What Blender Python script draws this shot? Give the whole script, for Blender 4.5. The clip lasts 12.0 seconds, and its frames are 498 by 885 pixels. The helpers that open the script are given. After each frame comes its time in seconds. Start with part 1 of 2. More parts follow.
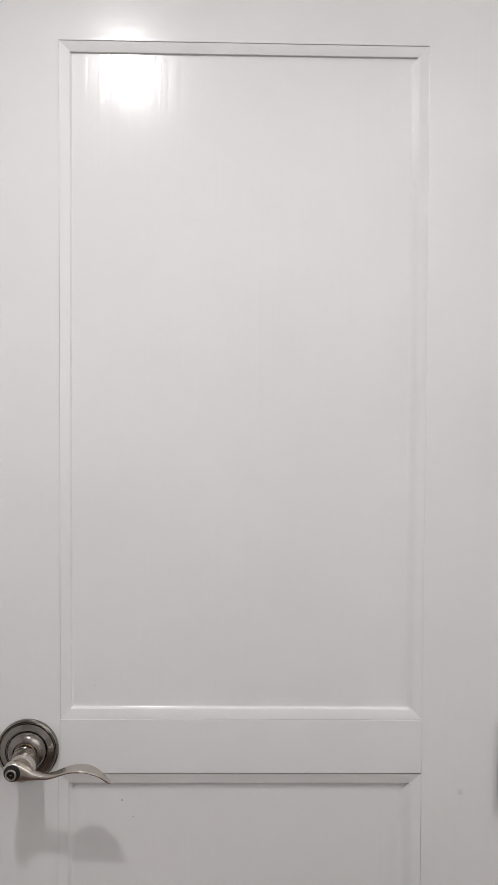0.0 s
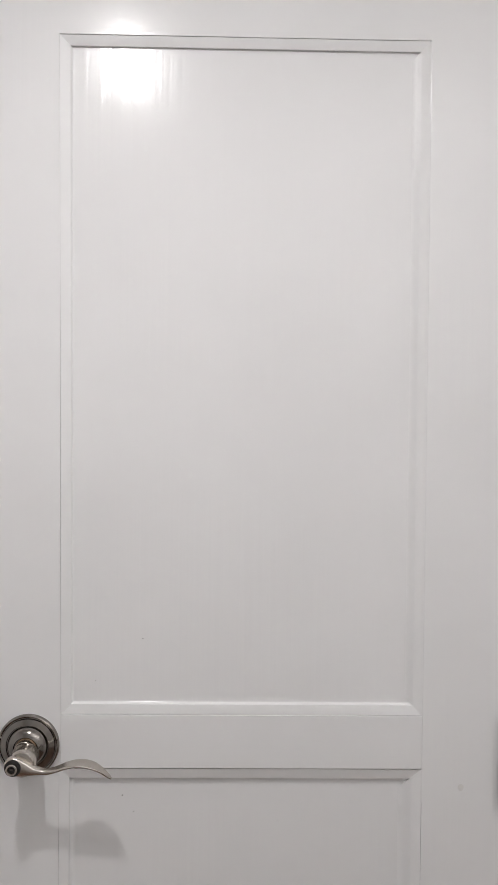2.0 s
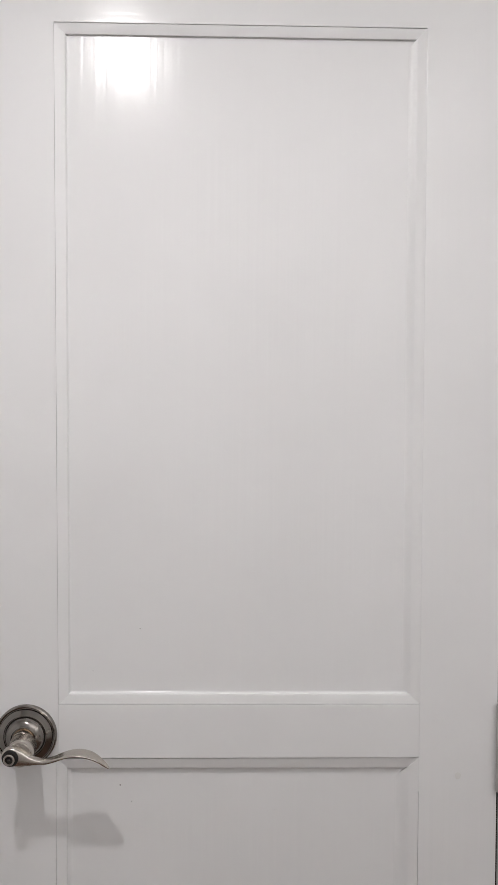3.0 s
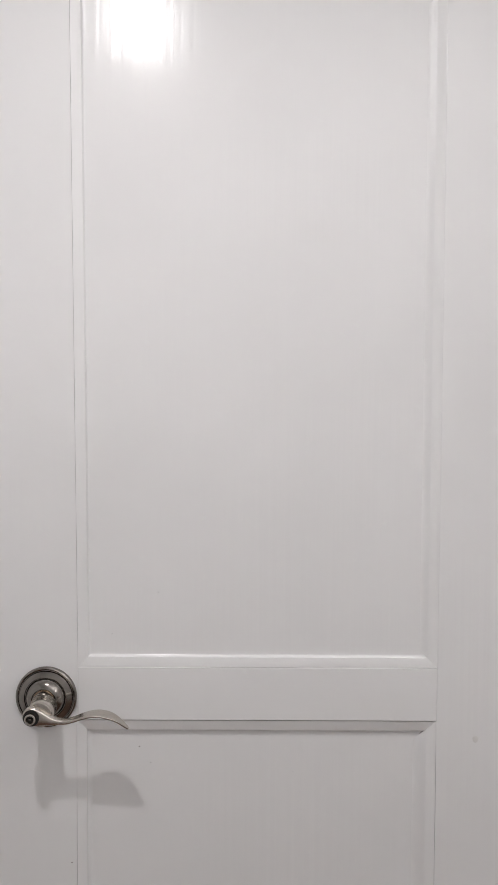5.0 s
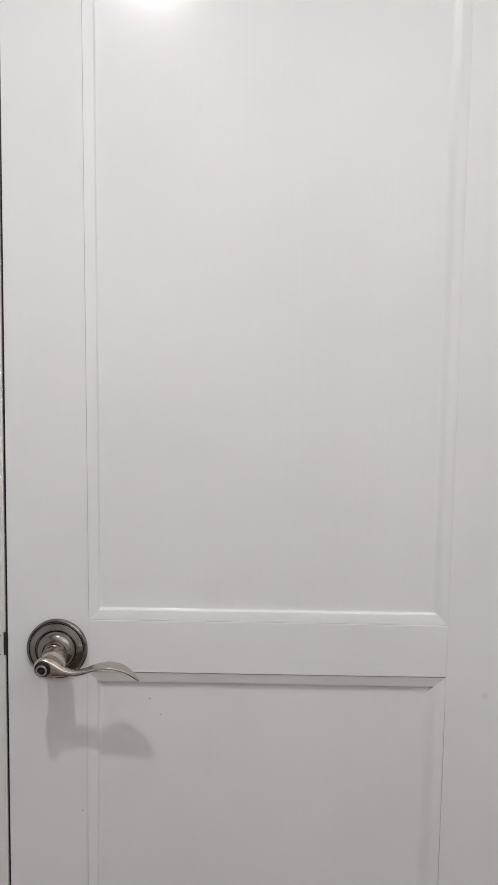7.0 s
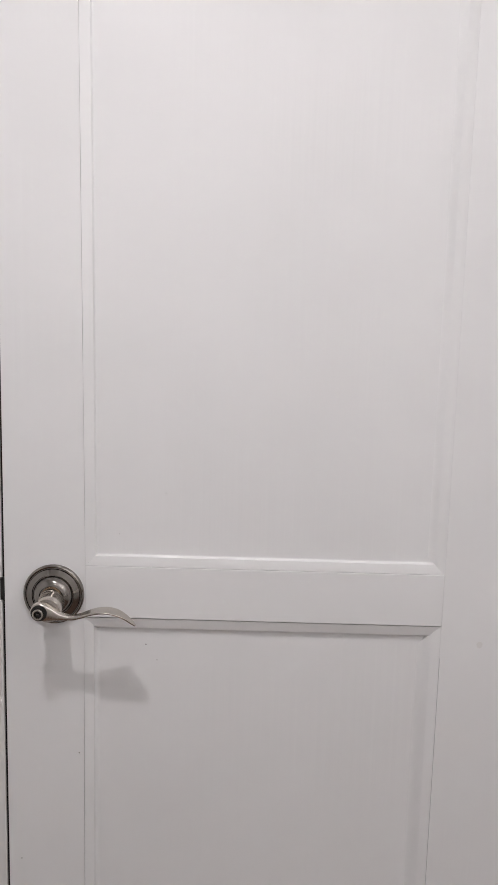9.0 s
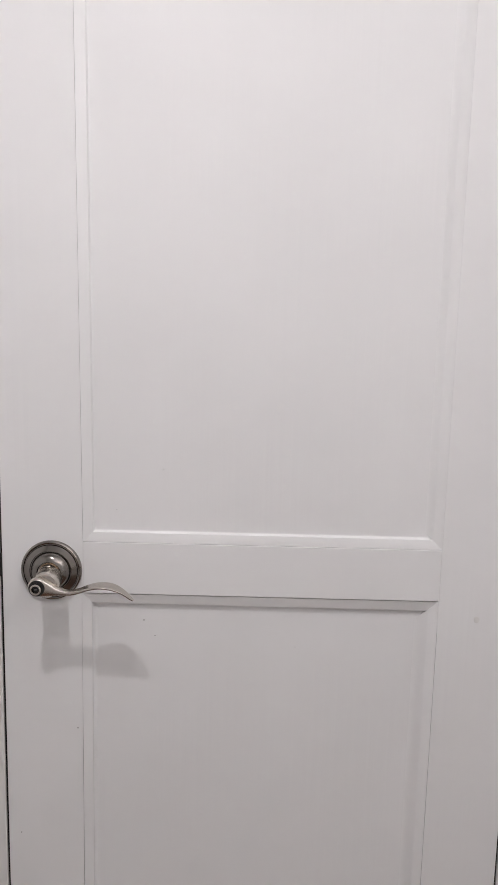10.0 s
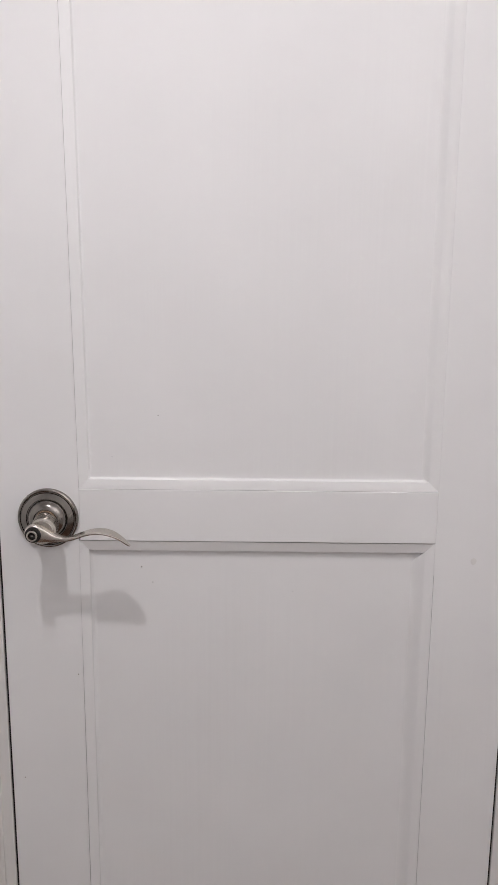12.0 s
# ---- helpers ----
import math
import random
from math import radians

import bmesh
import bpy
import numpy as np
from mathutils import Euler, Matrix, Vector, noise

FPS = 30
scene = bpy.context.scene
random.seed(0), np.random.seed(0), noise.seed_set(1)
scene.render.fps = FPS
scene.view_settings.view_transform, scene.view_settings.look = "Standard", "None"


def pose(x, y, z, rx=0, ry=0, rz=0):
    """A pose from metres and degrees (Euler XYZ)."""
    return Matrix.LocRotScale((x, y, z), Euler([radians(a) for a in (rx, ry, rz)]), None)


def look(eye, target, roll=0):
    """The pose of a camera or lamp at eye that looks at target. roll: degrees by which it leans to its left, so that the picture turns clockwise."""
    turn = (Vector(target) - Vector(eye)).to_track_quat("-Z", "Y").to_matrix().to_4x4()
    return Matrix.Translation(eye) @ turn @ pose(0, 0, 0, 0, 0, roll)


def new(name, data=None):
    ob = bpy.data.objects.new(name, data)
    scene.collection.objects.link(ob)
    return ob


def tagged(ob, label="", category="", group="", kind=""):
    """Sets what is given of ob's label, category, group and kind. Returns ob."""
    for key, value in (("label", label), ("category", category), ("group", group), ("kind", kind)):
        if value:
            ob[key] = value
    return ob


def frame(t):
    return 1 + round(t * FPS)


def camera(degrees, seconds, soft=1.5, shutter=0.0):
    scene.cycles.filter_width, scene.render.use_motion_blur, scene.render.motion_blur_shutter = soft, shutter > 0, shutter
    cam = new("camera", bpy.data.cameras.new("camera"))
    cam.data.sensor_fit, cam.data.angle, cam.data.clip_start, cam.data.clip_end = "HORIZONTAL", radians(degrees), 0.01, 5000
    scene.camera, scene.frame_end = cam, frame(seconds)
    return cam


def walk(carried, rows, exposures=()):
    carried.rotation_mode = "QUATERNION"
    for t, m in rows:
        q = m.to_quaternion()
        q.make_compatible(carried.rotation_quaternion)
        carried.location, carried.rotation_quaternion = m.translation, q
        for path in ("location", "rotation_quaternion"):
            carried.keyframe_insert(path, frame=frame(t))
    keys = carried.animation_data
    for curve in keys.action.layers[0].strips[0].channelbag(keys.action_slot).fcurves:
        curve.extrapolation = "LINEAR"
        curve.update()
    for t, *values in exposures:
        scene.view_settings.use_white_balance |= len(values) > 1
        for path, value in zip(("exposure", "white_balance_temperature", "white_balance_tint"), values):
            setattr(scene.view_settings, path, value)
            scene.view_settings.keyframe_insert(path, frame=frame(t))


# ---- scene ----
cam = camera(35.3, 12.0)
PATH = [
    (0, (-0.011, -0.915, 1.468), (0.025, 1.085, 1.445), 0.5),
    (0.5, (-0.013, -0.916, 1.468), (0.02, 1.084, 1.45), 0.6),
    (1, (-0.014, -0.915, 1.469), (0.02, 1.084, 1.449), 0.6),
    (1.5, (-0.012, -0.915, 1.468), (0.023, 1.084, 1.444), 0.6),
    (2, (-0.012, -0.914, 1.467), (0.024, 1.085, 1.435), 0.6),
    (2.5, (-0.011, -0.914, 1.466), (0.025, 1.086, 1.425), 0.5),
    (3, (-0.01, -0.913, 1.461), (0.031, 1.086, 1.416), 0.4),
    (5, (-0.014, -0.912, 1.439), (-0.009, 1.086, 1.35), 0.3),
    (5.5, (-0.021, -0.91, 1.437), (-0.013, 1.087, 1.326), 0.6),
    (6, (-0.019, -0.909, 1.433), (-0.022, 1.087, 1.305), 0.6),
    (6.5, (-0.018, -0.908, 1.43), (-0.029, 1.087, 1.283), 0.7),
    (7, (-0.024, -0.901, 1.429), (-0.029, 1.09, 1.244), 0.9),
    (9, (-0.02, -0.894, 1.411), (-0.026, 1.086, 1.13), 1.5),
    (9.5, (-0.019, -0.895, 1.401), (-0.026, 1.084, 1.111), 1.4),
    (10, (-0.018, -0.894, 1.398), (-0.02, 1.081, 1.083), 1.4),
    (10.5, (-0.007, -0.894, 1.382), (-0.024, 1.079, 1.057), 1.4),
    (11, (-0.014, -0.892, 1.377), (-0.021, 1.078, 1.031), 1.4),
    (11.5, (-0.011, -0.892, 1.376), (-0.023, 1.073, 1.004), 1.0),
    (12, (-0.008, -0.895, 1.367), (-0.016, 1.067, 0.979), 0.5),
]
EXPOSURES = [(0.0, 0.09, 6500, 10), (5.0, 0.09, 6500, 11), (9.5, 0.18, 6500, 13), (12.0, 0.22, 6500, 14)]
walk(cam, [(t, look(eye, target, roll)) for t, eye, target, roll in PATH], EXPOSURES)

# ---- world and light: a closed bathroom lit by a bulb at the ceiling and an added fill uplight ----
world = bpy.data.worlds.new("world")
scene.world = world
world.use_nodes = True
world.node_tree.nodes["Background"].inputs[0].default_value = (0.02, 0.02, 0.022, 1)
world.node_tree.nodes["Background"].inputs[1].default_value = 0.05

LAMP = (-0.230, -0.64, 2.205)
LAMP_RADIUS = 0.017
LAMP_POWER = 16.2
# unseen fill light, added to supply the soft light of the room
FILL = (0.90, -1.40, 1.50)
FILL_RADIUS = 0.07
FILL_POWER = 18.8


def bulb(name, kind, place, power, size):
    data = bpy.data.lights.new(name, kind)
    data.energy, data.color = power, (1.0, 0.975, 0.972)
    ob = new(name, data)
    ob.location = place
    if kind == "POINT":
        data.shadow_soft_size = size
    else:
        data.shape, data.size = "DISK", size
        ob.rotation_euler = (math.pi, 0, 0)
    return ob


bulb("bulb", "POINT", LAMP, LAMP_POWER, LAMP_RADIUS)
bulb("fill_uplight", "AREA", FILL, FILL_POWER, 2 * FILL_RADIUS)


# ---- materials ----
def base_material(name):
    m = bpy.data.materials.new(name)
    m.use_nodes = True
    nt = m.node_tree
    return m, nt, nt.nodes["Principled BSDF"]


def noise_node(nt, scale, detail, stretch, coord="Object"):
    tc = nt.nodes.new("ShaderNodeTexCoord")
    mp = nt.nodes.new("ShaderNodeMapping")
    mp.inputs["Scale"].default_value = stretch
    nz = nt.nodes.new("ShaderNodeTexNoise")
    nz.inputs["Scale"].default_value = scale
    nz.inputs["Detail"].default_value = detail
    nt.links.new(tc.outputs[coord], mp.inputs["Vector"])
    nt.links.new(mp.outputs["Vector"], nz.inputs["Vector"])
    return nz


def ramp_node(nt, src, stops):
    r = nt.nodes.new("ShaderNodeValToRGB")
    e = r.color_ramp.elements
    e[0].position, e[0].color = stops[0][0], (*stops[0][1], 1)
    e[1].position, e[1].color = stops[-1][0], (*stops[-1][1], 1)
    nt.links.new(src, r.inputs["Fac"])
    return r


def painted(name, grain, tone=(0.84, 0.84, 0.84), rough=0.15, fine=0.000010, broad=0.00030):
    """White semi-gloss paint with brush marks along the grain: 'z' upright, 'x' level."""
    m, nt, bs = base_material(name)
    along, across = 0.035, 1.0
    stretch = (across, across, along) if grain == "z" else (along, across, across)
    streak = noise_node(nt, 420, 3, stretch)
    wide = noise_node(nt, 85, 2, tuple(c * 0.5 if c < 1 else c for c in stretch))
    cloud = noise_node(nt, 5, 4, (1, 1, 1))
    grit = noise_node(nt, 900, 2, (1, 1, 1))
    dark = tuple(c * 0.965 for c in tone)
    col = ramp_node(nt, cloud.outputs["Fac"], [(0.3, dark), (0.7, tone)])
    nt.links.new(col.outputs["Color"], bs.inputs["Base Color"])
    rr = nt.nodes.new("ShaderNodeMapRange")
    rr.inputs["From Min"].default_value, rr.inputs["From Max"].default_value = 0.32, 0.68
    rr.inputs["To Min"].default_value, rr.inputs["To Max"].default_value = rough - 0.015, rough + 0.025
    band = noise_node(nt, 75, 2, tuple(c * 0.5 if c < 1 else c for c in stretch))
    nt.links.new(band.outputs["Fac"], rr.inputs["Value"])
    bs.inputs["Coat Weight"].default_value = 0.28
    bs.inputs["Coat Roughness"].default_value = 0.36
    nt.links.new(rr.outputs["Result"], bs.inputs["Roughness"])
    prev = None
    for src, dist in ((streak, fine), (wide, broad), (grit, 0.00001)):
        b = nt.nodes.new("ShaderNodeBump")
        b.inputs["Distance"].default_value = dist
        b.inputs["Strength"].default_value = 1.0
        nt.links.new(src.outputs["Fac"], b.inputs["Height"])
        if prev:
            nt.links.new(prev.outputs["Normal"], b.inputs["Normal"])
        prev = b
    nt.links.new(prev.outputs["Normal"], bs.inputs["Normal"])
    return m


def metal(name, tone, rough, stretch=(1, 1, 1), bump=0.000015, turned=0.0):
    m, nt, bs = base_material(name)
    bs.inputs["Metallic"].default_value = 1.0
    nz = noise_node(nt, 700, 3, stretch)
    smear = noise_node(nt, 60, 3, (1, 1, 1))
    lo = tuple(c * 0.86 for c in tone)
    col = ramp_node(nt, smear.outputs["Fac"], [(0.3, lo), (0.7, tone)])
    nt.links.new(col.outputs["Color"], bs.inputs["Base Color"])
    rr = nt.nodes.new("ShaderNodeMapRange")
    rr.inputs["To Min"].default_value, rr.inputs["To Max"].default_value = rough * 0.8, rough * 1.25
    nt.links.new((smear if turned else nz).outputs["Fac"], rr.inputs["Value"])
    nt.links.new(rr.outputs["Result"], bs.inputs["Roughness"])
    b = nt.nodes.new("ShaderNodeBump")
    b.inputs["Distance"].default_value = bump
    nt.links.new(nz.outputs["Fac"], b.inputs["Height"])
    if not turned:
        nt.links.new(b.outputs["Normal"], bs.inputs["Normal"])
    else:
        # lathe-turned finish: fine rings round the axis of the part
        tg = nt.nodes.new("ShaderNodeTangent")
        tg.direction_type, tg.axis = "RADIAL", "Y"
        nt.links.new(tg.outputs["Tangent"], bs.inputs["Tangent"])
        bs.inputs["Anisotropic"].default_value = turned
    return m


def plain(name, lo, hi, rough, scale=20, stretch=(1, 1, 1), bump=0.0002):
    m, nt, bs = base_material(name)
    nz = noise_node(nt, scale, 5, stretch)
    col = ramp_node(nt, nz.outputs["Fac"], [(0.3, lo), (0.7, hi)])
    nt.links.new(col.outputs["Color"], bs.inputs["Base Color"])
    bs.inputs["Roughness"].default_value = rough
    b = nt.nodes.new("ShaderNodeBump")
    b.inputs["Distance"].default_value = bump
    nt.links.new(nz.outputs["Fac"], b.inputs["Height"])
    nt.links.new(b.outputs["Normal"], bs.inputs["Normal"])
    return m


PAINT_Z = painted("white_paint_upright", "z")
PAINT_X = painted("white_paint_level", "x", broad=0.00011)
PAINT_FRAME = painted("white_paint_frame", "z", tone=(0.78, 0.77, 0.75), rough=0.35)
PAINT_BEAD = painted("white_paint_bead", "z", rough=0.36)
SCUFF = painted("scuffed_paint", "z", tone=(0.73, 0.722, 0.705), rough=0.4)
NICKEL = metal("satin_nickel", (0.60, 0.56, 0.51), 0.22)
# polished rose; tone darkened to paint in the dark surroundings it would mirror
NICKEL_ROSE = metal("polished_nickel_darkened", (0.28, 0.262, 0.243), 0.13, turned=0.7)
BRASS = metal("brass", (0.58, 0.42, 0.28), 0.25)
# black plastic, latch and joints; also paints the shade in the door gap
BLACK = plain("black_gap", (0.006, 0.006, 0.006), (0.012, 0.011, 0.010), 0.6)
GRIME = plain("grime", (0.20, 0.19, 0.18), (0.30, 0.28, 0.26), 0.6, scale=900)
WALL = plain("wall_paint", (0.84, 0.84, 0.835), (0.87, 0.87, 0.865), 0.6, scale=180)
CEILING = plain("ceiling_paint", (0.86, 0.86, 0.855), (0.89, 0.89, 0.885), 0.8, scale=120)
FLOOR = plain("floor_tile", (0.13, 0.075, 0.05), (0.21, 0.125, 0.088), 0.4, scale=9)


# ---- mesh helpers ----
def part(name, bm, material, parent=None, label="", sharp=20):
    bmesh.ops.recalc_face_normals(bm, faces=bm.faces)
    lim = radians(sharp)
    for f in bm.faces:
        f.smooth = True
    for e in bm.edges:
        if len(e.link_faces) == 2 and e.calc_face_angle(0) > lim:
            e.smooth = False
    me = bpy.data.meshes.new(name)
    bm.to_mesh(me)
    bm.free()
    me.materials.append(material)
    ob = new(name, me)
    if parent:
        ob.parent = parent
    if label:
        ob["label"] = label
    return ob


def prism(outline, y0, y1, ease=0.0, segments=2):
    """A slab: the outline in x and z, from y0 (front) to y1 (back), front edges eased."""
    bm = bmesh.new()
    front = [bm.verts.new((x, y0, z)) for x, z in outline]
    back = [bm.verts.new((x, y1, z)) for x, z in outline]
    n = len(outline)
    bm.faces.new(front)
    bm.faces.new(back[::-1])
    for i in range(n):
        j = (i + 1) % n
        bm.faces.new((front[j], front[i], back[i], back[j]))
    if ease:
        edges = [e for e in bm.edges if all(v in front for v in e.verts)
                 and min(abs(e.verts[0].co.x - e.verts[1].co.x), abs(e.verts[0].co.z - e.verts[1].co.z)) < 0.01]
        bmesh.ops.bevel(bm, geom=edges, offset=ease, segments=segments, profile=0.5, affect="EDGES")
    return bm


def box(x0, x1, y0, y1, z0, z1, ease=0.0):
    return prism([(x0, z0), (x1, z0), (x1, z1), (x0, z1)], y0, y1, ease)


def lathe(profile, x, z, steps=64):
    """Turns (radius, y) pairs round the axis through x, z that runs along y."""
    bm = bmesh.new()
    rings = []
    for r, y in profile:
        if r < 1e-6:
            rings.append([bm.verts.new((x, y, z))])
        else:
            rings.append([bm.verts.new((x + r * math.cos(2 * math.pi * k / steps), y,
                                        z + r * math.sin(2 * math.pi * k / steps))) for k in range(steps)])
    for a, b in zip(rings, rings[1:]):
        for k in range(steps):
            j = (k + 1) % steps
            if len(a) == 1 and len(b) == 1:
                continue
            if len(a) == 1:
                bm.faces.new((a[0], b[k], b[j]))
            elif len(b) == 1:
                bm.faces.new((a[k], a[j], b[0]))
            else:
                bm.faces.new((a[k], a[j], b[j], b[k]))
    return bm


def strip(x0, x1, z0, z1, side, profile):
    """One mitred side of a panel moulding. profile: (inset, depth) from the outer edge inwards."""
    loop = list(profile) + [(profile[-1][0], 0.022), (profile[0][0], 0.022)]
    bm = bmesh.new()
    ends = []
    for k in (0, 1):
        ring = []
        for u, d in loop:
            if side == "top":
                p = (x0 + u if k == 0 else x1 - u, d, z1 - u)
            elif side == "bottom":
                p = (x0 + u if k == 0 else x1 - u, d, z0 + u)
            elif side == "left":
                p = (x0 + u, d, z0 + u if k == 0 else z1 - u)
            else:
                p = (x1 - u, d, z0 + u if k == 0 else z1 - u)
            ring.append(bm.verts.new(p))
        ends.append(ring)
    n = len(loop)
    for i in range(n):
        j = (i + 1) % n
        bm.faces.new((ends[0][i], ends[0][j], ends[1][j], ends[1][i]))
    bm.faces.new(ends[0][::-1])
    bm.faces.new(ends[1])
    return bm


# ---- the door: two recessed panels in a mitred frame ----
LATCH, HINGE = -0.3085, 0.3052   # the two edges of the leaf
IN = 0.2125            # half of the opening between the stiles
TOP, BOTTOM = 2.015, 0.012
RAIL_TOP, RAIL_LOW = 1.1318, 1.0687
PANEL_TOP = 1.9220
LEAN = 0.0082          # the upper panel's latch side leans out by this much a metre
LOW_PANEL = 0.112
IN_LOW_LEFT = 0.2147   # the lower opening sits a little wider on the latch side
THICK = 0.035
SEAM = 0.00001

door = new("door_1")
tagged(door, "closed white semi-gloss two-panel wooden door with brush marks", "door", kind="structure")

# mitred outer frame; the latch stile steps at the lock rail
CORNER = -IN - LEAN * (PANEL_TOP - RAIL_TOP)
part("stile", prism([(LATCH, BOTTOM), (-IN_LOW_LEFT, LOW_PANEL), (-IN_LOW_LEFT, RAIL_LOW + 0.004), (-IN, RAIL_LOW + 0.004), (-IN, RAIL_TOP),
                     (CORNER, PANEL_TOP), (LATCH, TOP)], 0, THICK, 0.0006), PAINT_Z, door)
part("stile", prism([(IN, LOW_PANEL), (HINGE, BOTTOM), (HINGE, TOP), (IN, PANEL_TOP)], 0, THICK, 0.0003), PAINT_Z, door)
part("top_rail", prism([(CORNER + SEAM, PANEL_TOP), (IN - SEAM, PANEL_TOP), (HINGE - SEAM, TOP), (LATCH + SEAM, TOP)],
                       0.00003, THICK, 0.0006), PAINT_X, door)
part("bottom_rail", prism([(LATCH + SEAM, BOTTOM), (HINGE - SEAM, BOTTOM), (IN - SEAM, LOW_PANEL), (-IN_LOW_LEFT + SEAM, LOW_PANEL)],
                          0.00003, THICK, 0.0006), PAINT_X, door)
part("lock_rail", box(-IN + 0.00003, IN - 0.00003, -0.0003, THICK, RAIL_LOW, RAIL_TOP, 0.0007), PAINT_X, door)

PANEL_DEPTH, LOW_DEPTH = 0.0061, 0.0086
SLOPE = [(0.0030, 0.0011), (0.0070, 0.0020), (0.0106, 0.0027), (0.0114, 0.0030), (0.0118, 0.0036)]


def lean(bm, z0, amount):
    """Leans the latch half of a mesh outwards above z0."""
    for v in bm.verts:
        if v.co.x < 0:
            v.co.x += v.co.x / IN * amount * (v.co.z - z0)
    return bm


def moulding(x0, x1, z0, z1, gaps, depth, cove, amount=0.0, wide=1.0, steep=1.0):
    """Four mitred strips. cove: width of the paint-filled corner at the panel, by side (0: a sharp step)."""
    for side in ("top", "bottom", "left", "right"):
        g, c = gaps[side], cove[side]
        k, st = (wide, steep) if side == "top" else (1.0, 0.8 if side == "bottom" else 1.0)
        if side == "right":
            # thick paint: one soft slope that runs out into the panel
            edge = 0.0105
            profile = [(g, 0.0006 if g else 0.0002), (g * 0.5 + 0.002, 0.0008), (0.0060, 0.0014), (edge, 0.0022)]
            profile += [(edge + c * f, 0.0022 + (depth + 0.00005 - 0.0022) * h)
                        for f, h in ((0.12, 0.14), (0.30, 0.40), (0.52, 0.70), (0.75, 0.91), (1.0, 1.0))]
        else:
            profile = [(g, 0.0006)] + [(g * 0.5 + u * k, d * st) for u, d in SLOPE]
            if c:
                profile += [(0.0122 * k + c * f, 0.0036 + (depth + 0.00005 - 0.0036) * h)
                            for f, h in ((0.06, 0.36), (0.25, 0.66), (0.55, 0.90), (1.0, 1.0))]
            else:
                profile += [(0.0120 * k, depth + 0.0003)]
        mat = PAINT_X if side in ("top", "bottom") else PAINT_BEAD if side == "right" else PAINT_Z
        part("moulding", lean(strip(x0, x1, z0, z1, side, profile), z0, amount), mat, door, sharp=32 if side == "right" else 20)


moulding(-IN, IN, RAIL_TOP, PANEL_TOP, dict(top=0.0006, left=0.00025, right=0.0, bottom=0.0005), PANEL_DEPTH,
         dict(top=0.0, left=0.0024, right=0.0100, bottom=0.0026), LEAN)
moulding(-IN_LOW_LEFT, IN, LOW_PANEL, RAIL_LOW, dict(top=0.0008, left=0.0006, right=0.00035, bottom=0.0003), LOW_DEPTH,
         dict(top=0.0, left=0.0060, right=0.0160, bottom=0.007), wide=1.12, steep=1.3)
part("paint_fill", box(IN - 0.0007, IN + 0.0001, 0.0001, 0.004, RAIL_LOW - 0.040, RAIL_LOW - 0.0002), PAINT_Z, door)
part("panel", lean(box(-IN + 0.008, IN - 0.008, PANEL_DEPTH, 0.027, RAIL_TOP + 0.008, PANEL_TOP - 0.008), RAIL_TOP, LEAN), PAINT_Z, door)
part("panel", box(-IN_LOW_LEFT + 0.008, IN - 0.008, LOW_DEPTH, 0.027, LOW_PANEL + 0.008, RAIL_LOW - 0.008), PAINT_Z, door)


def blob(x, y, z, rx, rz, h, steps=14):
    """A low rounded fleck on the surface at y."""
    bm = bmesh.new()
    rings = []
    for s, t in ((1.0, 0.0), (0.85, 0.45), (0.55, 0.82)):
        rings.append([bm.verts.new((x + rx * s * math.cos(a) * (1 + 0.12 * math.sin(3 * a)), y - h * t,
                                    z + rz * s * math.sin(a))) for a in (2 * math.pi * k / steps for k in range(steps))])
    tip = bm.verts.new((x, y - h, z))
    for a, b in zip(rings, rings[1:]):
        for k in range(steps):
            j = (k + 1) % steps
            bm.faces.new((a[k], a[j], b[j], b[k]))
    for k in range(steps):
        bm.faces.new((rings[-1][k], rings[-1][(k + 1) % steps], tip))
    return bm


# flecks of dirt in the paint
for x, y, z, r in ((-0.118, PANEL_DEPTH, 1.220, 0.0007), (-0.141, LOW_DEPTH, 1.033, 0.0010), (-0.1275, LOW_DEPTH, 1.0135, 0.0007),
                   (-0.2205, 0.0, 0.895, 0.0010), (0.043, LOW_DEPTH, 1.003, 0.0005), (-0.173, PANEL_DEPTH, 1.170, 0.0005),
                   (-0.293, 0.0, 0.752, 0.0009)):
    part("paint_speck", blob(x, y, z, r, r * 0.8, 0.0003, 8), GRIME, door, "tiny dark fleck in the paint")
part("paint_smudge", blob(0.259, 0.0, 1.047, 0.0036, 0.0042, 0.00025), SCUFF, door, "small flat smudge in the white paint")

# ---- lever handle ----
HX, HZ = -0.2492, 1.0970
rose = part("door_handle", lathe([(0.0, 0.0), (0.0352, 0.0), (0.0359, -0.0008), (0.0360, -0.0035), (0.0354, -0.0048), (0.0341, -0.0056),
                                  (0.0329, -0.0054), (0.0323, -0.0040), (0.0316, -0.0040), (0.0310, -0.0058), (0.0281, -0.0070),
                                  (0.0248, -0.0080), (0.0242, -0.0066), (0.0235, -0.0066), (0.0229, -0.0086), (0.0213, -0.0118),
                                  (0.0187, -0.0146), (0.0156, -0.0162), (0.0142, -0.0166), (0.0134, -0.0140), (0.0, -0.0140)], HX, HZ, 80),
            NICKEL_ROSE, door, "round stepped nickel rose with lever handle", 28)
part("collar", lathe([(0.0124, -0.0138), (0.0124, -0.0148), (0.0122, -0.0151), (0.0114, -0.0151), (0.0114, -0.0138)], HX, HZ, 48), BRASS, rose,
     "thin brass ring at the neck")
part("neck", lathe([(0.0, -0.0135), (0.0116, -0.0135), (0.0116, -0.0238), (0.0113, -0.0241), (0.0113, -0.0300), (0.0, -0.0300)], HX, HZ, 56),
     NICKEL, rose, "straight satin nickel neck", 35)
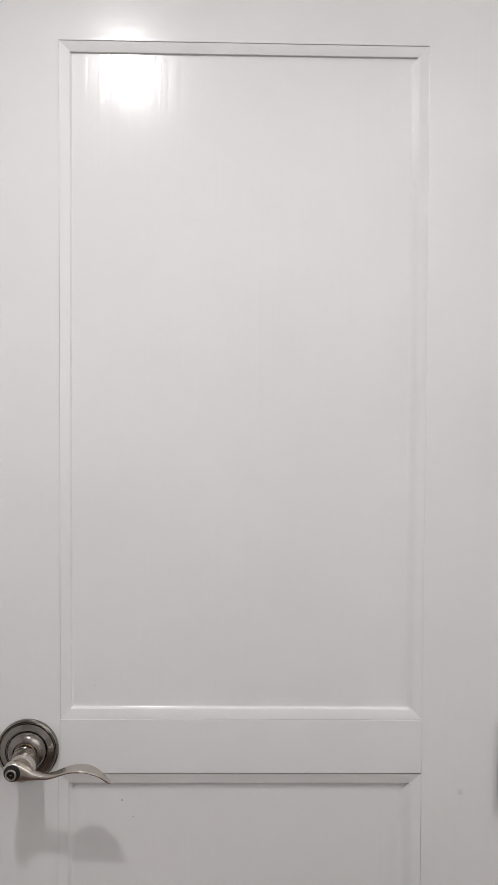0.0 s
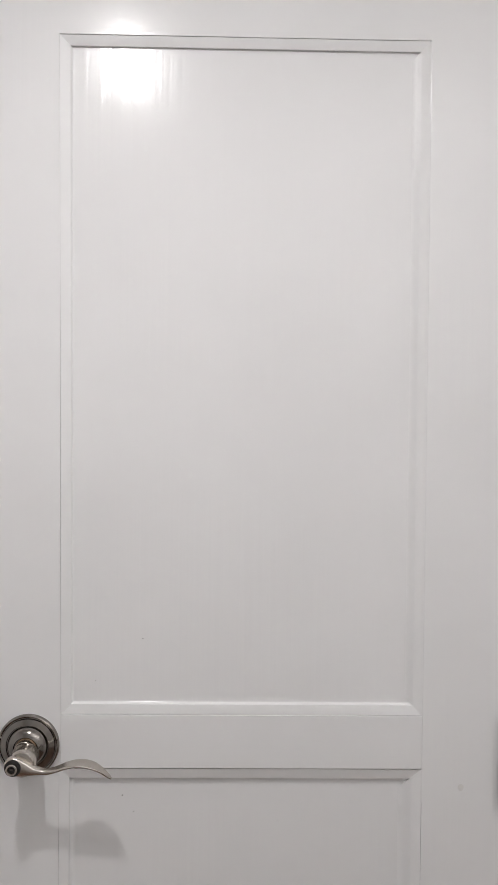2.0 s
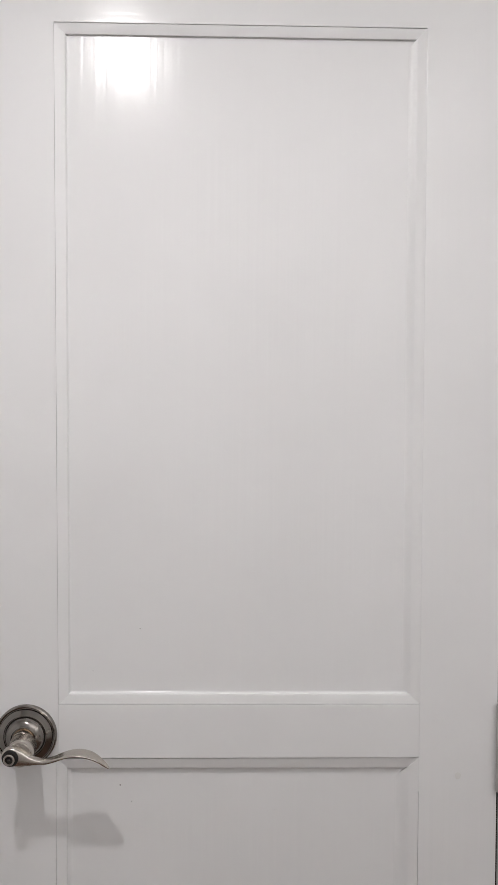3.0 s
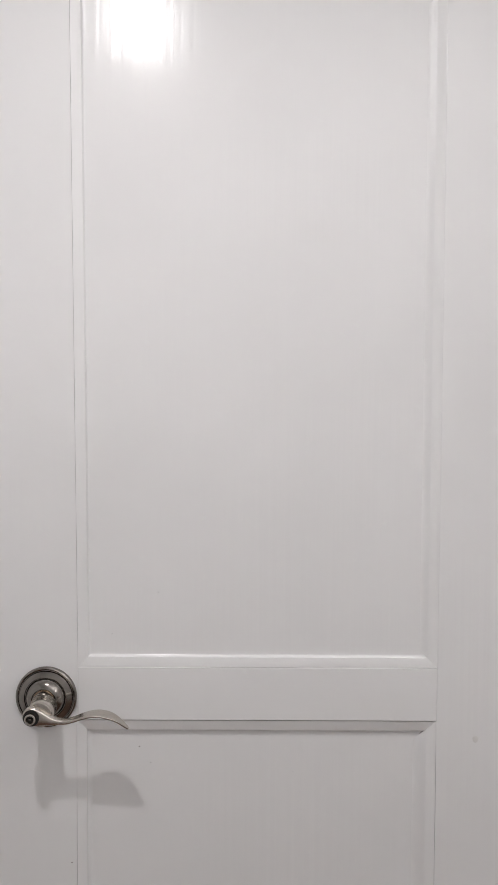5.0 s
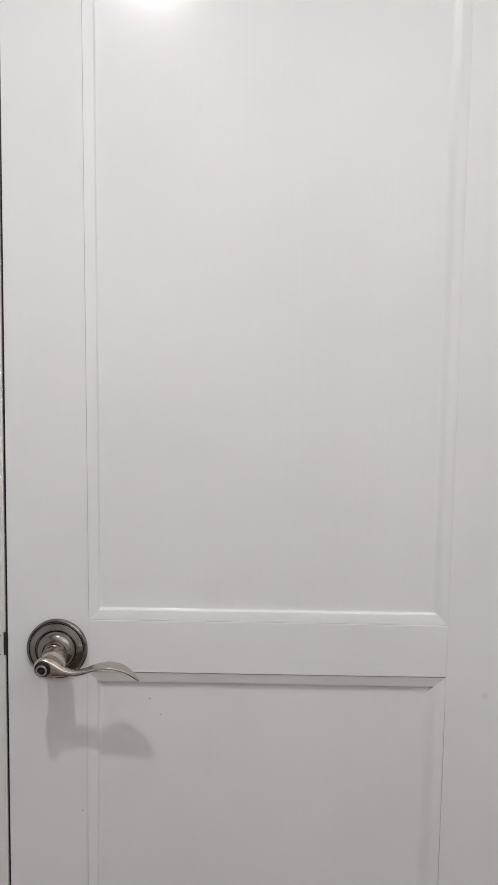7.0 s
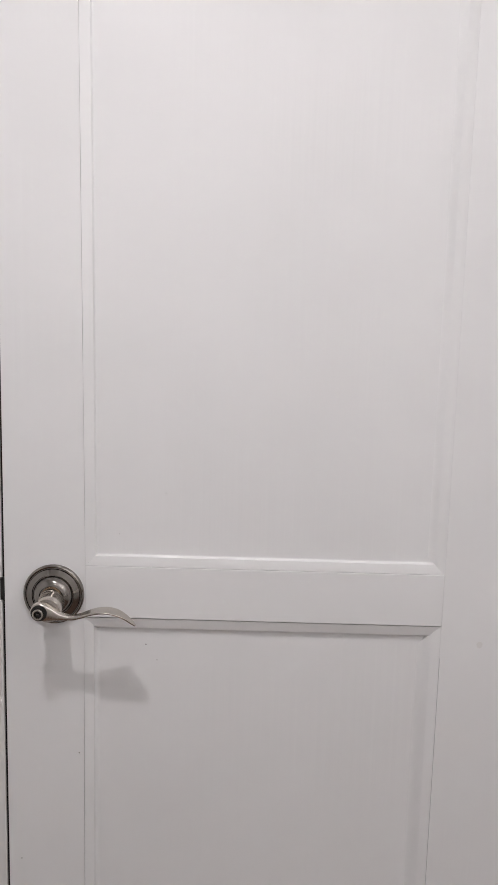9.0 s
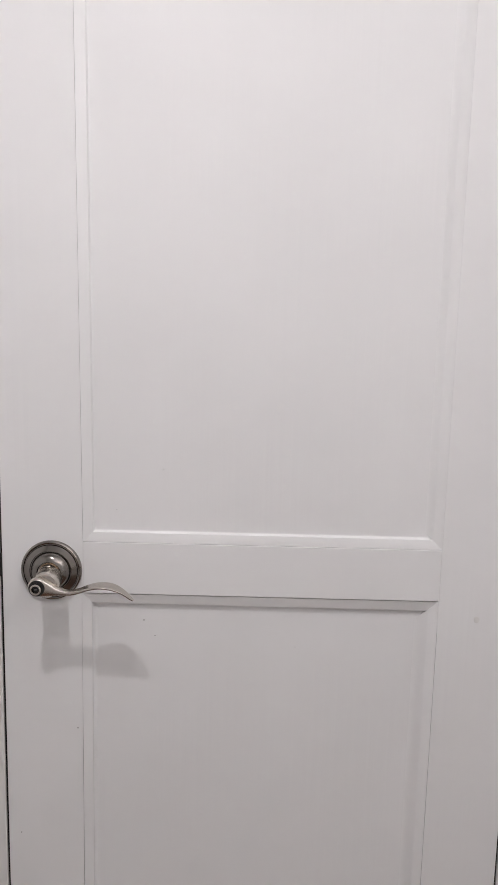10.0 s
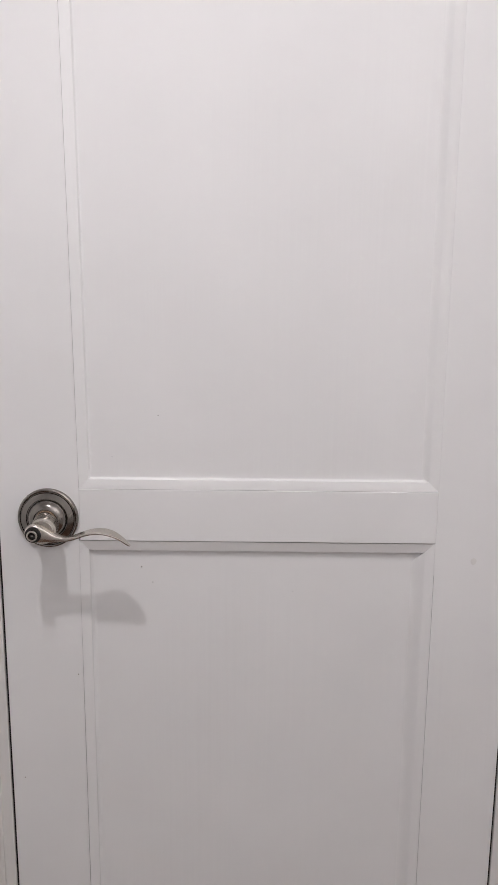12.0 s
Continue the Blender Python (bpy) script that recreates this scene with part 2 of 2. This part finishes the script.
part("barrel", lathe([(0.0, -0.0249), (0.0126, -0.0249), (0.0131, -0.0254), (0.0138, -0.0310), (0.0146, -0.0420), (0.0150, -0.0480), (0.0146, -0.0515),
                      (0.0130, -0.0535), (0.0, -0.0540)], HX + 0.0052, HZ - 0.0018, 56), NICKEL, rose, "satin nickel barrel of the lever", 35)


STATIONS = (
    (-0.2618, 1.0948, 0.0030, -0.0570, -0.0490),
    (-0.2592, 1.0948, 0.0076, -0.0602, -0.0460),
    (-0.2540, 1.0948, 0.0106, -0.0612, -0.0450),
    (-0.2470, 1.0946, 0.0102, -0.0612, -0.0450),
    (-0.2400, 1.0932, 0.0084, -0.0606, -0.0450),
    (-0.2345, 1.0914, 0.0064, -0.0600, -0.0455),
    (-0.2302, 1.0898, 0.0047, -0.0592, -0.0462),
    (-0.2268, 1.0889, 0.0035, -0.0584, -0.0472),
    (-0.2210, 1.0880, 0.0026, -0.0576, -0.0470),
    (-0.2140, 1.0882, 0.0024, -0.0580, -0.0480),
    (-0.2050, 1.0905, 0.0019, -0.0592, -0.0462),
    (-0.1950, 1.0942, 0.0016, -0.0612, -0.0437),
    (-0.1850, 1.0965, 0.0014, -0.0625, -0.0425),
    (-0.1750, 1.0966, 0.0013, -0.0628, -0.0420),
    (-0.1650, 1.0943, 0.0013, -0.0620, -0.0430),
    (-0.1560, 1.0898, 0.0012, -0.0600, -0.0460),
    (-0.1493, 1.0842, 0.0011, -0.0575, -0.0480),
    (-0.1450, 1.0803, 0.0007, -0.0545, -0.0505),
)


def spline(rows, per):
    out = []
    n = len(rows)
    for i in range(n - 1):
        p0, p1, p2, p3 = rows[max(i - 1, 0)], rows[i], rows[i + 1], rows[min(i + 2, n - 1)]
        for k in range(per):
            t = k / per
            out.append([0.5 * (2 * b + (c - a) * t + (2 * a - 5 * b + 4 * c - d) * t * t + (3 * b - a - 3 * c + d) * t ** 3)
                        for a, b, c, d in zip(p0, p1, p2, p3)])
    out.append(list(rows[-1]))
    return out


def lever_mesh():
    rows = spline(STATIONS, 4)
    bm = bmesh.new()
    rings = []
    sides = 28
    for i, (x, z, h, yf, yb) in enumerate(rows):
        a, b = rows[max(i - 1, 0)], rows[min(i + 1, len(rows) - 1)]
        lean = math.atan2(b[1] - a[1], b[0] - a[0]) * min(1.0, max(0.0, (x + 0.230) / 0.010))
        yc, w = 0.5 * (yf + yb), 0.5 * (yb - yf)
        ring = []
        for k in range(sides):
            q = 2 * math.pi * k / sides
            cs, sn = math.cos(q), math.sin(q)
            e = 0.32
            dy = w * math.copysign(abs(cs) ** e, cs)
            dn = h * math.copysign(abs(sn) ** (0.55 if h < 0.004 else 0.62), sn)
            ring.append(bm.verts.new((x - dn * math.sin(lean), yc + dy, z + dn * math.cos(lean))))
        rings.append(ring)
    for a, b in zip(rings, rings[1:]):
        for k in range(sides):
            j = (k + 1) % sides
            bm.faces.new((a[k], a[j], b[j], b[k]))
    bm.faces.new(rings[0][::-1])
    bm.faces.new(rings[-1])
    return bm


part("lever", lever_mesh(), NICKEL, rose, "wave-shaped satin nickel lever", 40)
LX, LZ = -0.2512, 1.0948
part("lock_ring", lathe([(0.0, -0.0600), (0.0090, -0.0600), (0.0090, -0.0616), (0.0087, -0.0618), (0.0, -0.0618)], LX, LZ, 40), BLACK, rose,
     "black plastic ring round the privacy button")
part("lock_button", lathe([(0.0062, -0.0610), (0.0062, -0.0662), (0.0056, -0.0670), (0.0044, -0.0670), (0.0039, -0.0662), (0.0036, -0.0630)], LX, LZ, 40),
     NICKEL, rose, "round nickel privacy button")
part("keyhole", lathe([(0.0, -0.0632), (0.0037, -0.0632), (0.0037, -0.0625)], LX, LZ, 32), BLACK, rose, "dark recess in the button")
part("turn_slot", box(LX - 0.0016, LX + 0.0012, -0.0650, -0.0630, LZ - 0.0007, LZ + 0.0007), NICKEL_ROSE, rose)

# latch bolt in the gap beside the handle
part("latch_bolt", box(-0.3134, -0.3088, -0.0018, 0.0190, 1.0875, 1.1150, 0.0014), BLACK, door, "dark latch bolt in the gap")


# ---- painted hinge on the other edge ----
def upright_lathe(profile, x, y, steps=20):
    bm = bmesh.new()
    rings = []
    for r, z in profile:
        rings.append([bm.verts.new((x + r * math.cos(2 * math.pi * k / steps), y + r * math.sin(2 * math.pi * k / steps), z))
                      for k in range(steps)])
    for a, b in zip(rings, rings[1:]):
        for k in range(steps):
            j = (k + 1) % steps
            bm.faces.new((a[k], a[j], b[j], b[k]))
    bm.faces.new(rings[0][::-1])
    bm.faces.new(rings[-1])
    return bm


PAINT_HINGE = painted("hinge_paint", "z", tone=(0.45, 0.44, 0.42), rough=0.4)


def hinge(z0, z1):
    leaf = part("hinge", box(HINGE + 0.0002, HINGE + 0.0026, -0.0040, 0.030, z0, z1), PAINT_HINGE, door, "painted steel butt hinge")
    x, y, r = HINGE + 0.0032, -0.0052, 0.0058
    cuts = (z0, z0 + 0.034, z0 + 0.054, z1)
    for a, b in zip(cuts, cuts[1:]):
        part("knuckle", upright_lathe([(r - 0.0008, a + 0.0003), (r, a + 0.0010), (r, b - 0.0010), (r - 0.0008, b - 0.0003)], x, y), PAINT_HINGE, leaf)
    part("pin", upright_lathe([(r * 0.5, z0 - 0.0012), (r * 0.62, z0), (r * 0.62, z1), (r * 0.62, z1 + 0.0012), (r * 0.45, z1 + 0.0020)], x, y), PAINT_HINGE, leaf)


hinge(1.030, 1.134)
hinge(1.730, 1.834)
hinge(0.180, 0.284)

# ---- door frame ----
GAP = 0.0030
JO = HINGE + GAP        # inner face of the hinge jamb
JL = LATCH - GAP       # inner face of the latch jamb
HEAD = TOP + 0.003
frame_set = new("door_frame")
tagged(frame_set, "white painted wooden door frame with flat casing", "door frame", kind="structure")


def upright(inner, outer, y0, y1, z1, ease=0.0):
    """A board beside the opening: inner and outer are (x at the foot, x at the top)."""
    return prism([(outer[0], 0.0), (inner[0], 0.0), (inner[1], z1), (outer[1], z1)], y0, y1, ease)


LEFT = (JL, JL)
RIGHT = (JO, JO)
for s, (foot, top) in ((-1, LEFT), (1, RIGHT)):
    part("jamb", upright((foot, top), (foot + s * 0.019, top + s * 0.019), 0.0, 0.11, HEAD + 0.019, 0.0008), PAINT_FRAME, frame_set)
    # stop and added strip are black so that the gap reads as deep shade
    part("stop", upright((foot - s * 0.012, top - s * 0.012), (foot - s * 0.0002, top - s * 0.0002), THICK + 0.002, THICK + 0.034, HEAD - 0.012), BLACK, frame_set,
         "door stop, coloured black to darken the gap")
    part("gap_shade", upright((foot - s * 0.0028, top - s * 0.0028), (foot - s * 0.0002, top - s * 0.0002), 0.0035, THICK, HEAD - 0.003), BLACK, frame_set,
         "black strip added deep in the gap as its shade")
    part("casing", upright((foot + s * 0.0135, top + s * 0.0135), (foot + s * 0.0735, top + s * 0.0735), -0.0050, -0.0004, HEAD + 0.0735, 0.0025), PAINT_FRAME, frame_set)
part("jamb", box(JL, JO, 0.0, 0.11, HEAD, HEAD + 0.019, 0.0008), PAINT_FRAME, frame_set)
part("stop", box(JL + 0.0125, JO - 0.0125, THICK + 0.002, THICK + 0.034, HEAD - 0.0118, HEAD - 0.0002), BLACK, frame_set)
part("casing", box(JL - 0.0130, JO + 0.0130, -0.0048, -0.0004, HEAD + 0.0135, HEAD + 0.0735, 0.0030), PAINT_FRAME, frame_set)
strike = part("strike_plate", box(JL - 0.0125, JL - 0.0038, -0.0012, 0.0004, 1.0885, 1.1110, 0.0004), PAINT_FRAME, frame_set, "painted lip of the strike plate")
for z in (1.0880, 1.1112):
    part("seam", box(JL - 0.0125, JL - 0.0050, -0.0006, 0.0004, z - 0.0004, z + 0.0004), BLACK, strike)

# ---- the room ----
X0, X1, Y0, Y1, H = -1.15, 1.50, -2.30, 0.0, 2.38


def structure(name, bm, material, label):
    return tagged(part(name, bm, material), label, name.split("_")[0], kind="structure")


EDGE, EDGE_L = JO + 0.019, JL - 0.019
structure("wall_north", prism([(X0 - 0.1, 0), (EDGE_L, 0), (EDGE_L, HEAD + 0.019), (EDGE, HEAD + 0.019), (EDGE, 0), (X1 + 0.1, 0),
                               (X1 + 0.1, H), (X0 - 0.1, H)], Y1, 0.11), WALL, "off-white painted wall round the door")
structure("wall_south", box(X0 - 0.1, X1 + 0.1, Y0 - 0.1, Y0, 0, H), WALL, "off-white painted wall behind")
structure("wall_west", box(X0 - 0.1, X0, Y0, Y1, 0, H), WALL, "off-white painted side wall")
structure("wall_east", box(X1, X1 + 0.1, Y0, Y1, 0, H), WALL, "off-white painted side wall")
structure("floor", box(X0 - 0.1, X1 + 0.1, Y0 - 0.1, 0.6, -0.1, 0.0), FLOOR, "reddish brown floor")
structure("ceiling", box(X0 - 0.1, X1 + 0.1, Y0 - 0.1, 0.11, H, H + 0.1), CEILING, "flat white painted ceiling")


# ---- ceiling lamp; its unseen cup is added to dim the upper door ----
lamp = tagged(new("ceiling_or_fill_lamp"), "lit bare bulb under an added white cup that trims its light", "lamp")
lamp.location = LAMP
R = 0.030
cup = upright_lathe([(R + 0.007, -0.0185), (R + 0.010, -0.0195), (R + 0.011, R * 0.4), (R * 0.7, R + 0.012), (0.02, R + 0.016),
                     (0.02, H - LAMP[2] - 0.02), (0.06, H - LAMP[2] - 0.015), (0.062, H - LAMP[2])], 0, 0, 40)
cup.faces.ensure_lookup_table()
bmesh.ops.delete(cup, geom=[f for f in cup.faces if len(f.verts) > 4 and f.calc_center_median().z < 0.01], context="FACES")
part("cup", cup, CEILING, lamp, "added white cup and stem, unseen, that dim the upper door")

# ---- added fill light, never in view, further back: an opaque bowl that throws its light up ----
fill_lamp = tagged(new("ceiling_or_fill_lamp"), "added fill light, unseen: pendant uplight with an opaque white bowl", "lamp")
fill_lamp.location = FILL
B = FILL_RADIUS
rim = H - FILL[2]
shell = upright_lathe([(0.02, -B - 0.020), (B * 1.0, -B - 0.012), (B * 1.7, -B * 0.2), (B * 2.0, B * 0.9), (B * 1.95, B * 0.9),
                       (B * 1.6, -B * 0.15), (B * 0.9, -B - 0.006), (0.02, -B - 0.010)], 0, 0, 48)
part("bowl", shell, CEILING, fill_lamp, "white opaque bowl of the added fill light")
part("stem", upright_lathe([(0.008, B - 0.004), (0.008, rim - 0.02), (0.05, rim - 0.014), (0.052, rim)], 0, 0, 24), NICKEL, fill_lamp)
